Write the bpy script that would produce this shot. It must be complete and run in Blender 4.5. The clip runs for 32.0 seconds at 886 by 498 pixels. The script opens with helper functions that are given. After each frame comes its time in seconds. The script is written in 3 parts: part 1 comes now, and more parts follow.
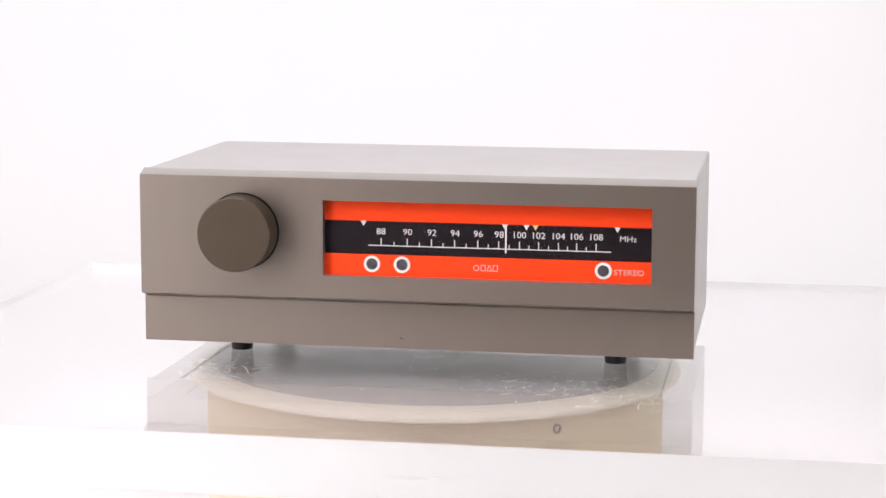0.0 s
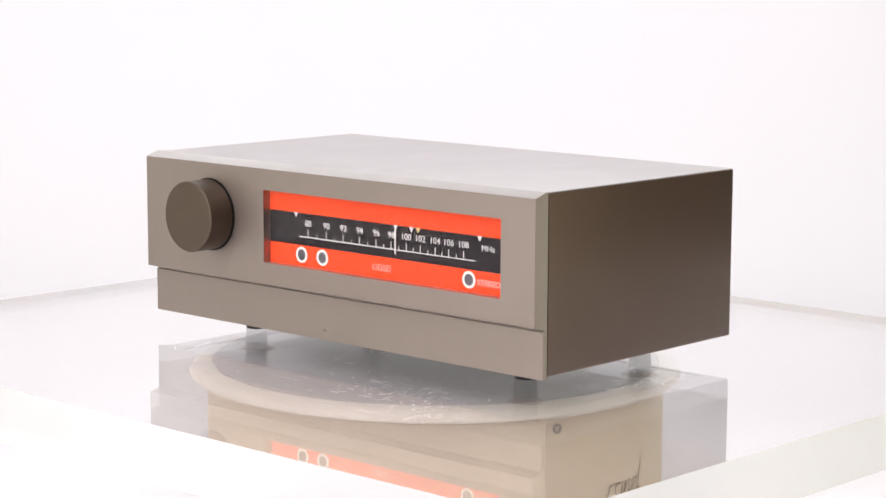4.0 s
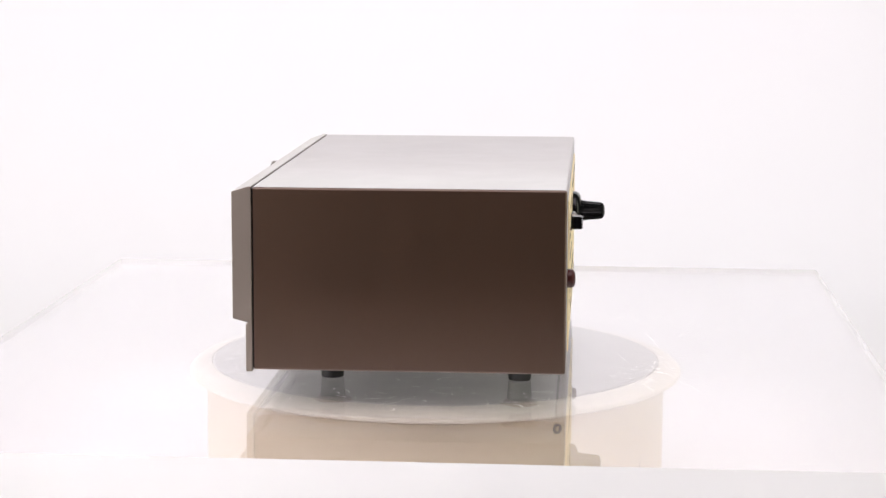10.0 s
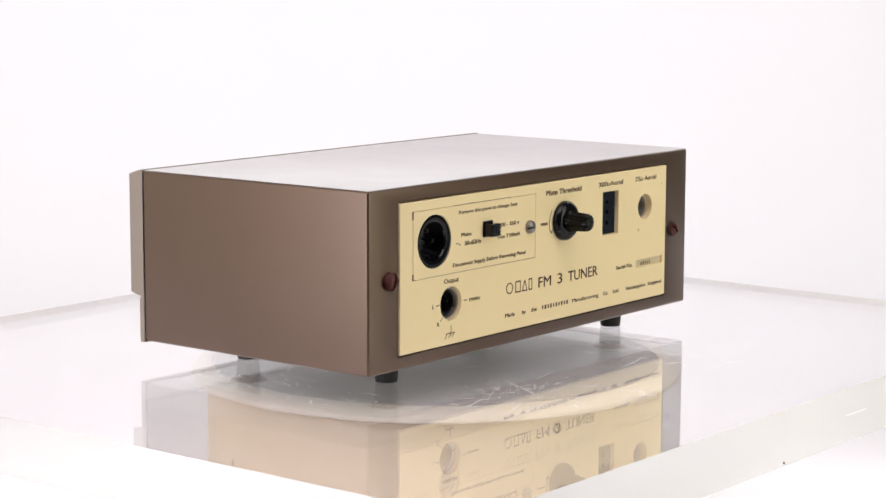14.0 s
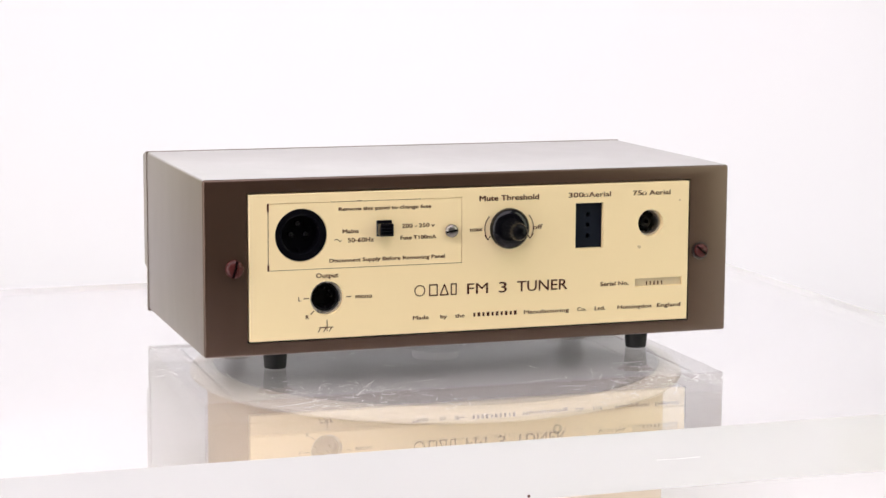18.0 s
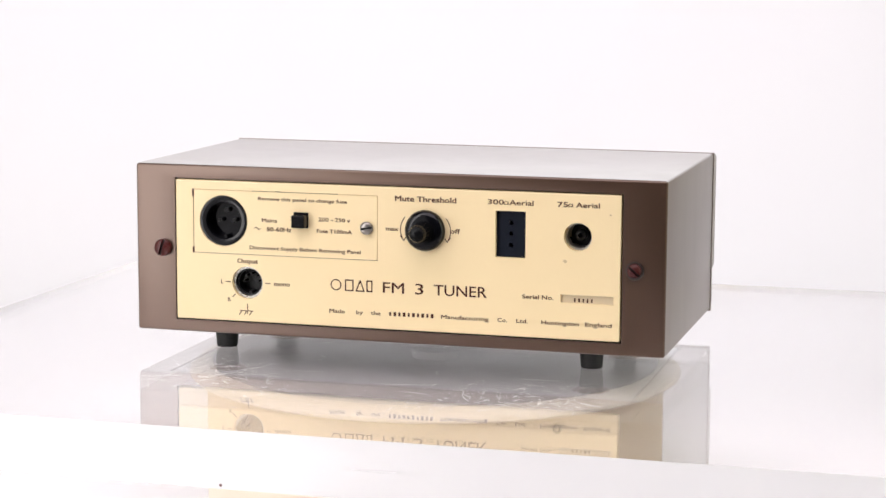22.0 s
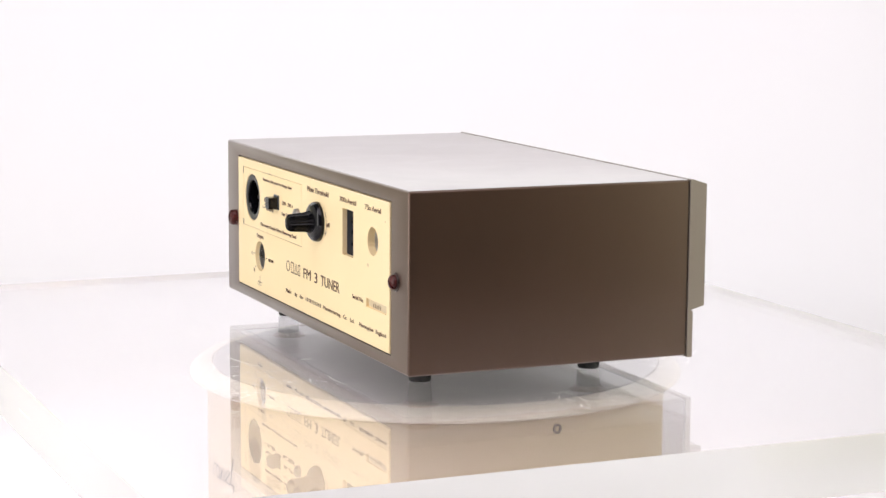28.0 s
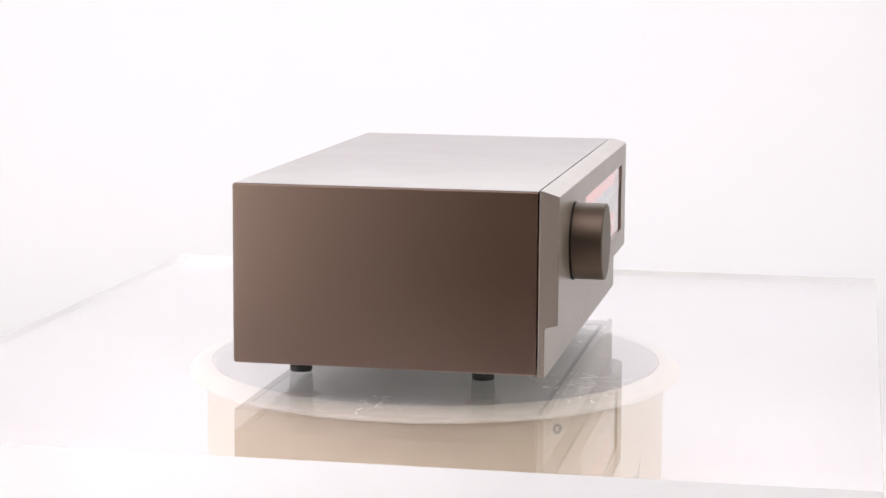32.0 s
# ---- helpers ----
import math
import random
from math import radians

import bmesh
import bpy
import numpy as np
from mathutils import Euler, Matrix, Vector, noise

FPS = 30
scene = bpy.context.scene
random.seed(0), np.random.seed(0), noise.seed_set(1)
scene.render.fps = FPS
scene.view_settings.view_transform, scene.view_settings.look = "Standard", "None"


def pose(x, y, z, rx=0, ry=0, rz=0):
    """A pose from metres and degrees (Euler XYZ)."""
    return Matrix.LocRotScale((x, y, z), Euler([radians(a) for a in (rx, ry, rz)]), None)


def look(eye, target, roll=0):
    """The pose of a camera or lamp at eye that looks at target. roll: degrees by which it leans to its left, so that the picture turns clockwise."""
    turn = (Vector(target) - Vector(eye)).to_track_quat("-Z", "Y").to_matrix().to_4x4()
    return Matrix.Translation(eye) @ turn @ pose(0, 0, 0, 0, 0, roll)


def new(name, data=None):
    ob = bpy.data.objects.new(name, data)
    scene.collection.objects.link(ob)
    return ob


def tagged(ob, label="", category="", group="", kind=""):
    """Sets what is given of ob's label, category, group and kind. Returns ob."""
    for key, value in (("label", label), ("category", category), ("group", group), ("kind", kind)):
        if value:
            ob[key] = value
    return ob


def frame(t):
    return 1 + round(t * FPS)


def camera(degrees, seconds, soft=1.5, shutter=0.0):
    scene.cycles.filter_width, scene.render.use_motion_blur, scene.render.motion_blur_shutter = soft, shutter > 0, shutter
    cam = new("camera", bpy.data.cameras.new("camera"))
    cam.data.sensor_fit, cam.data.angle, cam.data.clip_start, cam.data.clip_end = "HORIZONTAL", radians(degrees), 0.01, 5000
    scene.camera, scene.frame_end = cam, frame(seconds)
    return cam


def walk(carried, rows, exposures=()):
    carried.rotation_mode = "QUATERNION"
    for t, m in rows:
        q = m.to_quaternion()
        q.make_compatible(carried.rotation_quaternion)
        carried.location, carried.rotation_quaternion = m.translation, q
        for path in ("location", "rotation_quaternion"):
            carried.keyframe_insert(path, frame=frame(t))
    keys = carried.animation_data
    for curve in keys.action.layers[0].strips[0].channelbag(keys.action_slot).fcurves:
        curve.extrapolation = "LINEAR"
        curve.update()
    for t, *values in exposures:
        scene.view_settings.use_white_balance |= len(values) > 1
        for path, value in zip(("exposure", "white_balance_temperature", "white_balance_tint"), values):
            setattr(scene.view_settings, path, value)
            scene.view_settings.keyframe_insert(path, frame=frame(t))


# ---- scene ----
# ---- camera: fixed, long lens, slightly above the turntable ----
cam = camera(23.937, 32.0)
EYE = Vector((0.0, -1.03998, 0.19745))
AIM = EYE + Vector((0.003318, 0.989629, -0.143608))
walk(cam, [(0.0, look(EYE, AIM, 0.297)), (32.0, look(EYE, AIM, 0.297))], [(0.0, -0.07, 6350, 14), (32.0, -0.07, 6350, 14)])

# ---- world and lamps ----
world = bpy.data.worlds.new("studio_world")
scene.world = world
world.use_nodes = True
world.node_tree.nodes["Background"].inputs["Color"].default_value = (0.9, 0.92, 1.0, 1)
world.node_tree.nodes["Background"].inputs["Strength"].default_value = 0.05


def softbox(name, eye, target, sx, sy, watts, colour=(1, 1, 1), spread=180):
    data = bpy.data.lights.new(name, "AREA")
    data.shape, data.size, data.size_y, data.energy, data.color = "RECTANGLE", sx, sy, watts, colour
    data.spread = radians(spread)
    ob = new(name, data)
    ob.matrix_world = look(eye, target)
    return ob


soft = softbox("softbox_left", (-0.72, -0.583, 0.36), (0, 0, 0.15), 0.32, 1.6, 9.2, (1.0, 0.97, 0.92))
# its cloth is brightest along the middle and fades to both long edges
soft.data.use_nodes = True
_nt = soft.data.node_tree
_geo, _sep = _nt.nodes.new("ShaderNodeNewGeometry"), _nt.nodes.new("ShaderNodeSeparateXYZ")
_ping, _fade = _nt.nodes.new("ShaderNodeMath"), _nt.nodes.new("ShaderNodeMapRange")
_ping.operation, _ping.inputs[1].default_value = "PINGPONG", 0.5
_fade.interpolation_type = "SMOOTHSTEP"
_fade.inputs[1].default_value, _fade.inputs[2].default_value = 0.0, 0.12
_nt.links.new(_geo.outputs["Parametric"], _sep.inputs[0])
_nt.links.new(_sep.outputs["X"], _ping.inputs[0])
_nt.links.new(_ping.outputs[0], _fade.inputs[0])
_nt.links.new(_fade.outputs[0], _nt.nodes["Emission"].inputs["Strength"])
# unseen fill lamp, added to lift the faces turned slightly left
softbox("fill_left", (-0.63, -0.93, 0.36), (0, 0, 0.15), 0.32, 1.4, 1.0, (1.0, 0.97, 0.93))
softbox("softbox_right", (1.08, -0.41, 0.36), (0, 0, 0.15), 0.52, 1.6, 8.15, (0.95, 0.985, 0.74))
softbox("softbox_top", (0, -0.55, 1.15), (0, 0.1, 0), 1.2, 0.9, 10.6, (1.0, 0.91, 0.935))
softbox("backdrop_lamp", (0, 0.72, 0.80), (0, 1.25, 0.42), 3.0, 0.32, 4.8, (0.955, 0.955, 1.0), 122)
# unseen lamp added above the paper, to brighten the tuner's top
softbox("rear_fill", (0, 1.00, 0.84), (0, 0, 0.36), 2.2, 0.9, 11.0, (0.93, 0.98, 0.97))
softbox("side_panel_right", (1.02, 0.94, 0.30), (0, 0.1, 0.1), 0.52, 1.2, 0.85, (1.0, 0.93, 0.58))
softbox("side_panel_left", (-1.16, 0.02, 0.20), (0, 0.0, 0.1), 1.35, 1.3, 4.3, (1.0, 0.98, 0.80))
softbox("side_panel_rear", (-0.95, 0.92, 0.30), (0, 0.0, 0.1), 0.55, 1.2, 1.2, (1.0, 0.95, 0.60))

scene.cycles.max_bounces, scene.cycles.transmission_bounces, scene.cycles.glossy_bounces = 20, 20, 8


# ---- materials ----
def material(name):
    mat = bpy.data.materials.new(name)
    mat.use_nodes = True
    nt = mat.node_tree
    return mat, nt, nt.nodes["Principled BSDF"]


def put(bsdf, **kw):
    for key, value in kw.items():
        bsdf.inputs[key.replace("_", " ")].default_value = value


def wear(nt, bsdf, colour, colour2, fine=900.0, coarse=25.0, rough=0.4, spread=0.08, bump=0.03, grain=0.35, smudge=0.0):
    """Colour and gloss that vary at two scales, with a fine relief."""
    tc = nt.nodes.new("ShaderNodeTexCoord")
    big = nt.nodes.new("ShaderNodeTexNoise")
    big.inputs["Scale"].default_value, big.inputs["Detail"].default_value = coarse, 4
    small = nt.nodes.new("ShaderNodeTexNoise")
    small.inputs["Scale"].default_value, small.inputs["Detail"].default_value = fine, 2
    for n in (big, small):
        nt.links.new(tc.outputs["Object"], n.inputs["Vector"])
    add = nt.nodes.new("ShaderNodeMix")
    add.data_type = "FLOAT"
    add.inputs[0].default_value = grain
    nt.links.new(big.outputs["Fac"], add.inputs[2])
    nt.links.new(small.outputs["Fac"], add.inputs[3])
    mix = nt.nodes.new("ShaderNodeMix")
    mix.data_type = "RGBA"
    mix.inputs[6].default_value, mix.inputs[7].default_value = (*colour, 1), (*colour2, 1)
    nt.links.new(add.outputs[0], mix.inputs[0])
    nt.links.new(mix.outputs[2], bsdf.inputs["Base Color"])
    rng = nt.nodes.new("ShaderNodeMapRange")
    rng.inputs[1].default_value, rng.inputs[2].default_value = 0.3, 0.7
    rng.inputs[3].default_value, rng.inputs[4].default_value = rough - spread, rough + spread
    if smudge:      # wiped streaks, longer than wide
        scale = nt.nodes.new("ShaderNodeMapping")
        scale.inputs["Scale"].default_value = (45, 45, 14)
        scale.inputs["Rotation"].default_value = (0.3, 0.5, 0.2)
        wipe = nt.nodes.new("ShaderNodeTexNoise")
        wipe.inputs["Scale"].default_value, wipe.inputs["Detail"].default_value, wipe.inputs["Distortion"].default_value = 1.0, 5, 0.8
        blend = nt.nodes.new("ShaderNodeMix")
        blend.data_type = "FLOAT"
        blend.inputs[0].default_value = smudge
        nt.links.new(tc.outputs["Object"], scale.inputs["Vector"])
        nt.links.new(scale.outputs["Vector"], wipe.inputs["Vector"])
        nt.links.new(big.outputs["Fac"], blend.inputs[2])
        nt.links.new(wipe.outputs["Fac"], blend.inputs[3])
        nt.links.new(blend.outputs[0], rng.inputs[0])
        nt.links.new(blend.outputs[0], add.inputs[2])
    else:
        nt.links.new(big.outputs["Fac"], rng.inputs[0])
    nt.links.new(rng.outputs[0], bsdf.inputs["Roughness"])
    if bump:
        bm_ = nt.nodes.new("ShaderNodeBump")
        bm_.inputs["Strength"].default_value, bm_.inputs["Distance"].default_value = bump, 0.0004
        nt.links.new(small.outputs["Fac"], bm_.inputs["Height"])
        nt.links.new(bm_.outputs["Normal"], bsdf.inputs["Normal"])


def simple(name, colour, colour2=None, rough=0.5, metal=0.0, **kw):
    mat, nt, b = material(name)
    put(b, Metallic=metal)
    wear(nt, b, colour, colour2 or tuple(c * 0.88 for c in colour), rough=rough, **kw)
    return mat


BRONZE = simple("bronze_paint", (0.120, 0.065, 0.040), (0.103, 0.055, 0.034), 0.41, 0.75, fine=2500, coarse=16, spread=0.04, bump=0.02, smudge=0.6)
TAUPE = simple("taupe_metal_paint", (0.308, 0.249, 0.214), (0.275, 0.222, 0.190), 0.49, 0.75, fine=2500, coarse=16, spread=0.05, bump=0.02, smudge=0.6)
KNOB = simple("knob_metal", (0.135, 0.100, 0.074), (0.117, 0.086, 0.063), 0.48, 0.75, fine=2500, coarse=30, spread=0.04, bump=0.04)
ZINC = simple("zinc_plate", (0.42, 0.42, 0.43), (0.36, 0.36, 0.37), 0.4, 0.7, coarse=40)
CREAM = simple("cream_plastic", (0.96, 0.786, 0.472), (0.93, 0.742, 0.432), 0.5, 0.0, fine=800, coarse=18, bump=0.02)
CREAM_DARK = simple("cream_recess", (0.74, 0.62, 0.42), None, 0.6, coarse=120)
INK = simple("brown_ink", (0.070, 0.015, 0.007), None, 0.5, bump=0)
ORANGE = simple("orange_dial_print", (0.86, 0.058, 0.009), (0.82, 0.052, 0.008), 0.5, fine=600, coarse=30, bump=0)
DIAL_BLACK = simple("dial_black_print", (0.013, 0.009, 0.012), None, 0.45, bump=0)
WHITE_INK = simple("white_dial_print", (0.75, 0.73, 0.72), None, 0.5, bump=0)
PINK_INK = simple("pale_pink_print", (0.80, 0.50, 0.47), None, 0.5, bump=0)
YELLOW_INK = simple("amber_marker_print", (0.75, 0.50, 0.20), None, 0.5, bump=0)
LENS_GREY = simple("dark_lens", (0.07, 0.065, 0.08), None, 0.3, bump=0)
RUBBER = simple("black_rubber", (0.012, 0.012, 0.013), None, 0.45)
BLACK_PLASTIC = simple("black_plastic", (0.004, 0.004, 0.006), None, 0.10, coarse=60)
GRIP_BLACK = simple("satin_black_plastic", (0.004, 0.004, 0.005), None, 0.13, coarse=60)
SOCKET_BLACK = simple("socket_black", (0.006, 0.006, 0.007), None, 0.4)
SOCKET_BLUE = simple("socket_blue_black", (0.005, 0.008, 0.017), None, 0.5)
RED_SCREW = simple("red_brown_screw", (0.078, 0.016, 0.015), None, 0.3, coarse=120)
STEEL_SCREW = simple("satin_steel", (0.30, 0.28, 0.265), None, 0.30, 0.9, coarse=200)
PEN = simple("faded_pen_ink", (0.13, 0.105, 0.085), None, 0.6, bump=0)
BADGE_GREY = simple("badge_grey", (0.24, 0.22, 0.23), None, 0.4)
CHROME = simple("bright_steel", (0.60, 0.58, 0.55), None, 0.30, 0.8, coarse=200)
WORN = simple("worn_washer", (0.15, 0.125, 0.12), None, 0.35, 0.9)
DULL_STEEL = simple("dull_steel", (0.04, 0.04, 0.04), None, 0.4, 1.0, coarse=200)
PAPER = simple("white_paper", (0.81, 0.785, 0.80), (0.79, 0.765, 0.78), 0.7, coarse=3, bump=0.01)
DISC_PLASTIC = simple("ivory_plastic", (0.74, 0.68, 0.61), (0.70, 0.64, 0.57), 0.35, coarse=30)
BASE_PLASTIC = simple("cream_base_plastic", (0.71, 0.60, 0.48), (0.67, 0.56, 0.45), 0.45, coarse=20)
MAT_GREY = simple("grey_rubber_mat", (0.45, 0.428, 0.428), (0.39, 0.372, 0.375), 0.5, coarse=30)
ROOM = simple("grey_room_paint", (0.20, 0.195, 0.195), None, 0.8, coarse=2)
STAIN = simple("tan_stain", (0.72, 0.55, 0.31), None, 0.6, bump=0)
FAINT = simple("faint_scuff", (0.60, 0.59, 0.60), None, 0.6, bump=0)
RUST = simple("rust_mark", (0.21, 0.15, 0.11), None, 0.6, bump=0)
SCRATCH = simple("scratch_white", (0.93, 0.92, 0.91), None, 0.7, bump=0)


for mat in (GRIP_BLACK, SOCKET_BLUE):
    mat.node_tree.nodes["Principled BSDF"].inputs["Specular IOR Level"].default_value = 0.15
for mat in (BLACK_PLASTIC, RED_SCREW, RUBBER, SOCKET_BLACK, INK):
    mat.node_tree.nodes["Principled BSDF"].inputs["Specular IOR Level"].default_value = 0.3
for mat in (ORANGE, DIAL_BLACK):
    mat.node_tree.nodes["Principled BSDF"].inputs["Specular IOR Level"].default_value = 0.12
for mat, ior, dull in ((BRONZE, 1.52, 0.29), (TAUPE, 1.6, 0.38)):     # thin satin lacquer over the paint
    b = mat.node_tree.nodes["Principled BSDF"]
    b.inputs["Coat Weight"].default_value, b.inputs["Coat Roughness"].default_value, b.inputs["Coat IOR"].default_value = 1.0, dull, ior


def clear(name, tint, ior, rough=0.0):
    mat, nt, b = material(name)
    put(b, Base_Color=(*tint, 1), IOR=ior, Roughness=rough)
    b.inputs["Transmission Weight"].default_value = 1.0
    return mat


ACRYLIC = clear("clear_acrylic", (0.985, 0.985, 0.985), 1.49)
# polished saw-cut edges of the sheet
ACRYLIC_EDGE, _nt, _b = material("sawn_acrylic_edge")
put(_b, Base_Color=(0.985, 0.985, 0.985, 1), Roughness=0.16, IOR=1.49)
_b.inputs["Transmission Weight"].default_value = 0.6
GLASS = clear("coated_window", (0.99, 0.99, 0.99), 1.06)
_b = GLASS.node_tree.nodes["Principled BSDF"]
_b.inputs["Coat Weight"].default_value, _b.inputs["Coat Roughness"].default_value, _b.inputs["Coat IOR"].default_value = 1.0, 0.05, 1.24


# ---- mesh helpers ----
def part(name, bm, mat, parent=None, label="", smooth=False):
    me = bpy.data.meshes.new(name)
    bmesh.ops.recalc_face_normals(bm, faces=bm.faces)
    bm.to_mesh(me)
    bm.free()
    me.materials.append(mat)
    if smooth:
        me.shade_smooth()
        me.set_sharp_from_angle(angle=radians(24))
    ob = new(name, me)
    if parent:
        ob.parent = parent
    if label:
        tagged(ob, label)
    return ob


def box(x0, x1, y0, y1, z0, z1, bevel=0.0, segments=2, bm=None):
    tmp = bmesh.new()
    m = Matrix.Translation(((x0 + x1) / 2, (y0 + y1) / 2, (z0 + z1) / 2)) @ Matrix.Diagonal((x1 - x0, y1 - y0, z1 - z0, 1))
    bmesh.ops.create_cube(tmp, size=1, matrix=m)
    if bevel:
        bmesh.ops.bevel(tmp, geom=tmp.edges[:], offset=bevel, segments=segments, affect="EDGES", profile=0.5)
    return tmp if bm is None else join(bm, tmp)


def join(bm, other):
    me = bpy.data.meshes.new("tmp")
    other.to_mesh(me)
    other.free()
    bm.from_mesh(me)
    bpy.data.meshes.remove(me)
    return bm


def lathe(profile, m=None, seg=48, flute=0.0, flutes=0):
    """Turns a list of (radius, height) about z; m places it."""
    bm = bmesh.new()
    rings = []
    for r, h in profile:
        if r < 1e-7:
            rings.append([bm.verts.new((0, 0, h))])
            continue
        ring = []
        for i in range(seg):
            a = 2 * math.pi * i / seg
            rr = r * (1 - flute * (0.5 + 0.5 * math.cos(flutes * a))) if flutes else r
            ring.append(bm.verts.new((rr * math.cos(a), rr * math.sin(a), h)))
        rings.append(ring)
    for a, b in zip(rings, rings[1:]):
        for i in range(seg):
            j = (i + 1) % seg
            if len(a) == 1 and len(b) == 1:
                continue
            if len(a) == 1:
                bm.faces.new((a[0], b[i], b[j]))
            elif len(b) == 1:
                bm.faces.new((a[i], b[0], a[j]))
            else:
                bm.faces.new((a[i], a[j], b[j], b[i]))
    if m is not None:
        bm.transform(m)
    return bm


def cut(ob, cutters):
    """Subtracts the given bmeshes from ob's mesh, for good."""
    for c in cutters:
        me = bpy.data.meshes.new("cutter")
        bmesh.ops.recalc_face_normals(c, faces=c.faces)
        c.to_mesh(me)
        c.free()
        tool = new("cutter", me)
        mod = ob.modifiers.new("cut", "BOOLEAN")
        mod.operation, mod.object, mod.solver = "DIFFERENCE", tool, "EXACT"
        bpy.context.view_layer.update()
        made = bpy.data.meshes.new_from_object(ob.evaluated_get(bpy.context.evaluated_depsgraph_get()))
        ob.modifiers.clear()
        old, ob.data = ob.data, made
        made.name = ob.name
        bpy.data.meshes.remove(old)
        bpy.data.objects.remove(tool)
        bpy.data.meshes.remove(me)
    return ob


FRONT = Matrix.Rotation(radians(90), 4, "X")
BACK = Matrix.Rotation(radians(180), 4, "Z") @ FRONT
CAP = 0.729


def lettering(text, x, y, z, cap, mat, parent, back=False, width=None, depth=0.00012, bold=0.0):
    """A line of raised print, centred on x, with its capitals' middle at z; bold widens the strokes."""
    cu = bpy.data.curves.new("lettering", "FONT")
    cu.body, cu.align_x, cu.extrude, cu.resolution_u = text, "CENTER", 0.001, 3
    tmp = new("lettering_source", cu)
    bpy.context.view_layer.update()
    me = bpy.data.meshes.new_from_object(tmp.evaluated_get(bpy.context.evaluated_depsgraph_get()))
    bpy.data.objects.remove(tmp)
    xs = [v.co.x for v in me.vertices]
    s = cap / CAP
    sx = width / (max(xs) - min(xs)) if width else s
    mid = (max(xs) + min(xs)) / 2
    me.transform(Matrix.Translation((x, y, z)) @ (BACK if back else FRONT) @ Matrix.Diagonal((sx, s, depth / 0.002, 1)) @ Matrix.Translation((-mid, -CAP / 2, 0)))
    if bold:
        bm = bmesh.new()
        for k, (dx, dz) in enumerate(((-1, -0.6), (1, -0.6), (-1, 0.6), (1, 0.6))):
            me.transform(Matrix.Translation((dx * bold, 0.00001 * k, dz * bold)))
            bm.from_mesh(me)
            me.transform(Matrix.Translation((-dx * bold, -0.00001 * k, -dz * bold)))
        bm.to_mesh(me)
        bm.free()
    me.materials.append(mat)
    me.name = "lettering"
    ob = new("lettering", me)
    ob.parent = parent
    return tagged(ob, 'printed words "%s"' % text)


def stroke(points, width, y, mat, parent, name="mark", depth=0.00012, label=""):
    """A flat printed line through (x, z) points at depth y."""
    bm = bmesh.new()
    for (xa, za), (xb, zb) in zip(points, points[1:]):
        d = Vector((xb - xa, 0, zb - za))
        n = Vector((-d.z, 0, d.x)).normalized() * width / 2
        e = d.normalized() * width * 0.3
        a, b = Vector((xa, y, za)) - e, Vector((xb, y, zb)) + e
        for dy in (-depth / 2, depth / 2):
            q = Vector((0, dy, 0))
            bm.faces.new([bm.verts.new(p + q) for p in (a - n, b - n, b + n, a + n)])
    ob = part(name, bm, mat, parent, label)
    return ob


def annulus(r0, r1, x, y, z, depth, m, seg=40):
    return lathe([(r0, 0), (r0, depth), (r1, depth), (r1, 0), (r0, 0)], Matrix.Translation((x, y, z)) @ m, seg)


def solid(r, x, y, z, depth, m, seg=40, bevel=0.0):
    prof = [(0, 0), (r, 0), (r, depth - bevel), (r - bevel, depth), (0, depth)]
    return lathe(prof, Matrix.Translation((x, y, z)) @ m, seg)


# ---- studio setting ----
def setting():
    bm = bmesh.new()
    # white paper sweep: flat, then a wide curve up the wall
    prof = [(-0.45, -0.105), (0.2, -0.105), (0.75, -0.105)]
    for i in range(1, 13):
        a = radians(90 * i / 12)
        prof.append((0.75 + 0.5 * math.sin(a), -0.105 + 0.5 * (1 - math.cos(a))))
    prof.append((1.25, 1.7))
    rows = []
    for y, z in prof:
        rows.append([bm.verts.new((x, y, z)) for x in (-1.35, -0.4, 0.4, 1.35)])
    for a, b in zip(rows, rows[1:]):
        for i in range(3):
            bm.faces.new((a[i], a[i + 1], b[i + 1], b[i]))
    sweep = part("backdrop", bm, PAPER, smooth=True)
    mod = sweep.modifiers.new("thickness", "SOLIDIFY")
    mod.thickness, mod.offset = 0.003, -1
    tagged(sweep, "seamless white paper sweep under and behind the turntable", "backdrop", kind="structure")
    # table under the paper
    bm = box(-1.30, 1.30, -0.43, 0.72, -0.148, -0.1085, 0.003)
    table = part("table", bm, PAPER)
    tagged(table, "plain white table under the paper sweep", "table", kind="structure")
    for sx in (-1.22, 1.22):
        for sy in (-0.35, 0.62):
            part("leg", box(sx - 0.025, sx + 0.025, sy - 0.025, sy + 0.025, -0.85, -0.148, 0.002), PAPER, table)
    # the room that closes the place
    x, y0, y1, z0, z1 = 2.6, -3.0, 2.0, -0.85, 2.3
    for name, b in (("floor", (-x, x, y0, y1, z0 - 0.1, z0)), ("ceiling", (-x, x, y0, y1, z1, z1 + 0.1)),
                    ("wall_west", (-x - 0.1, -x, y0, y1, z0, z1)), ("wall_east", (x, x + 0.1, y0, y1, z0, z1)),
                    ("wall_south", (-x, x, y0 - 0.1, y0, z0, z1)), ("wall_north", (-x, x, y1, y1 + 0.1, z0, z1))):
        tagged(part(name, box(*b), ROOM), "plain grey studio " + name.split("_")[0], name.split("_")[0], kind="structure")


setting()


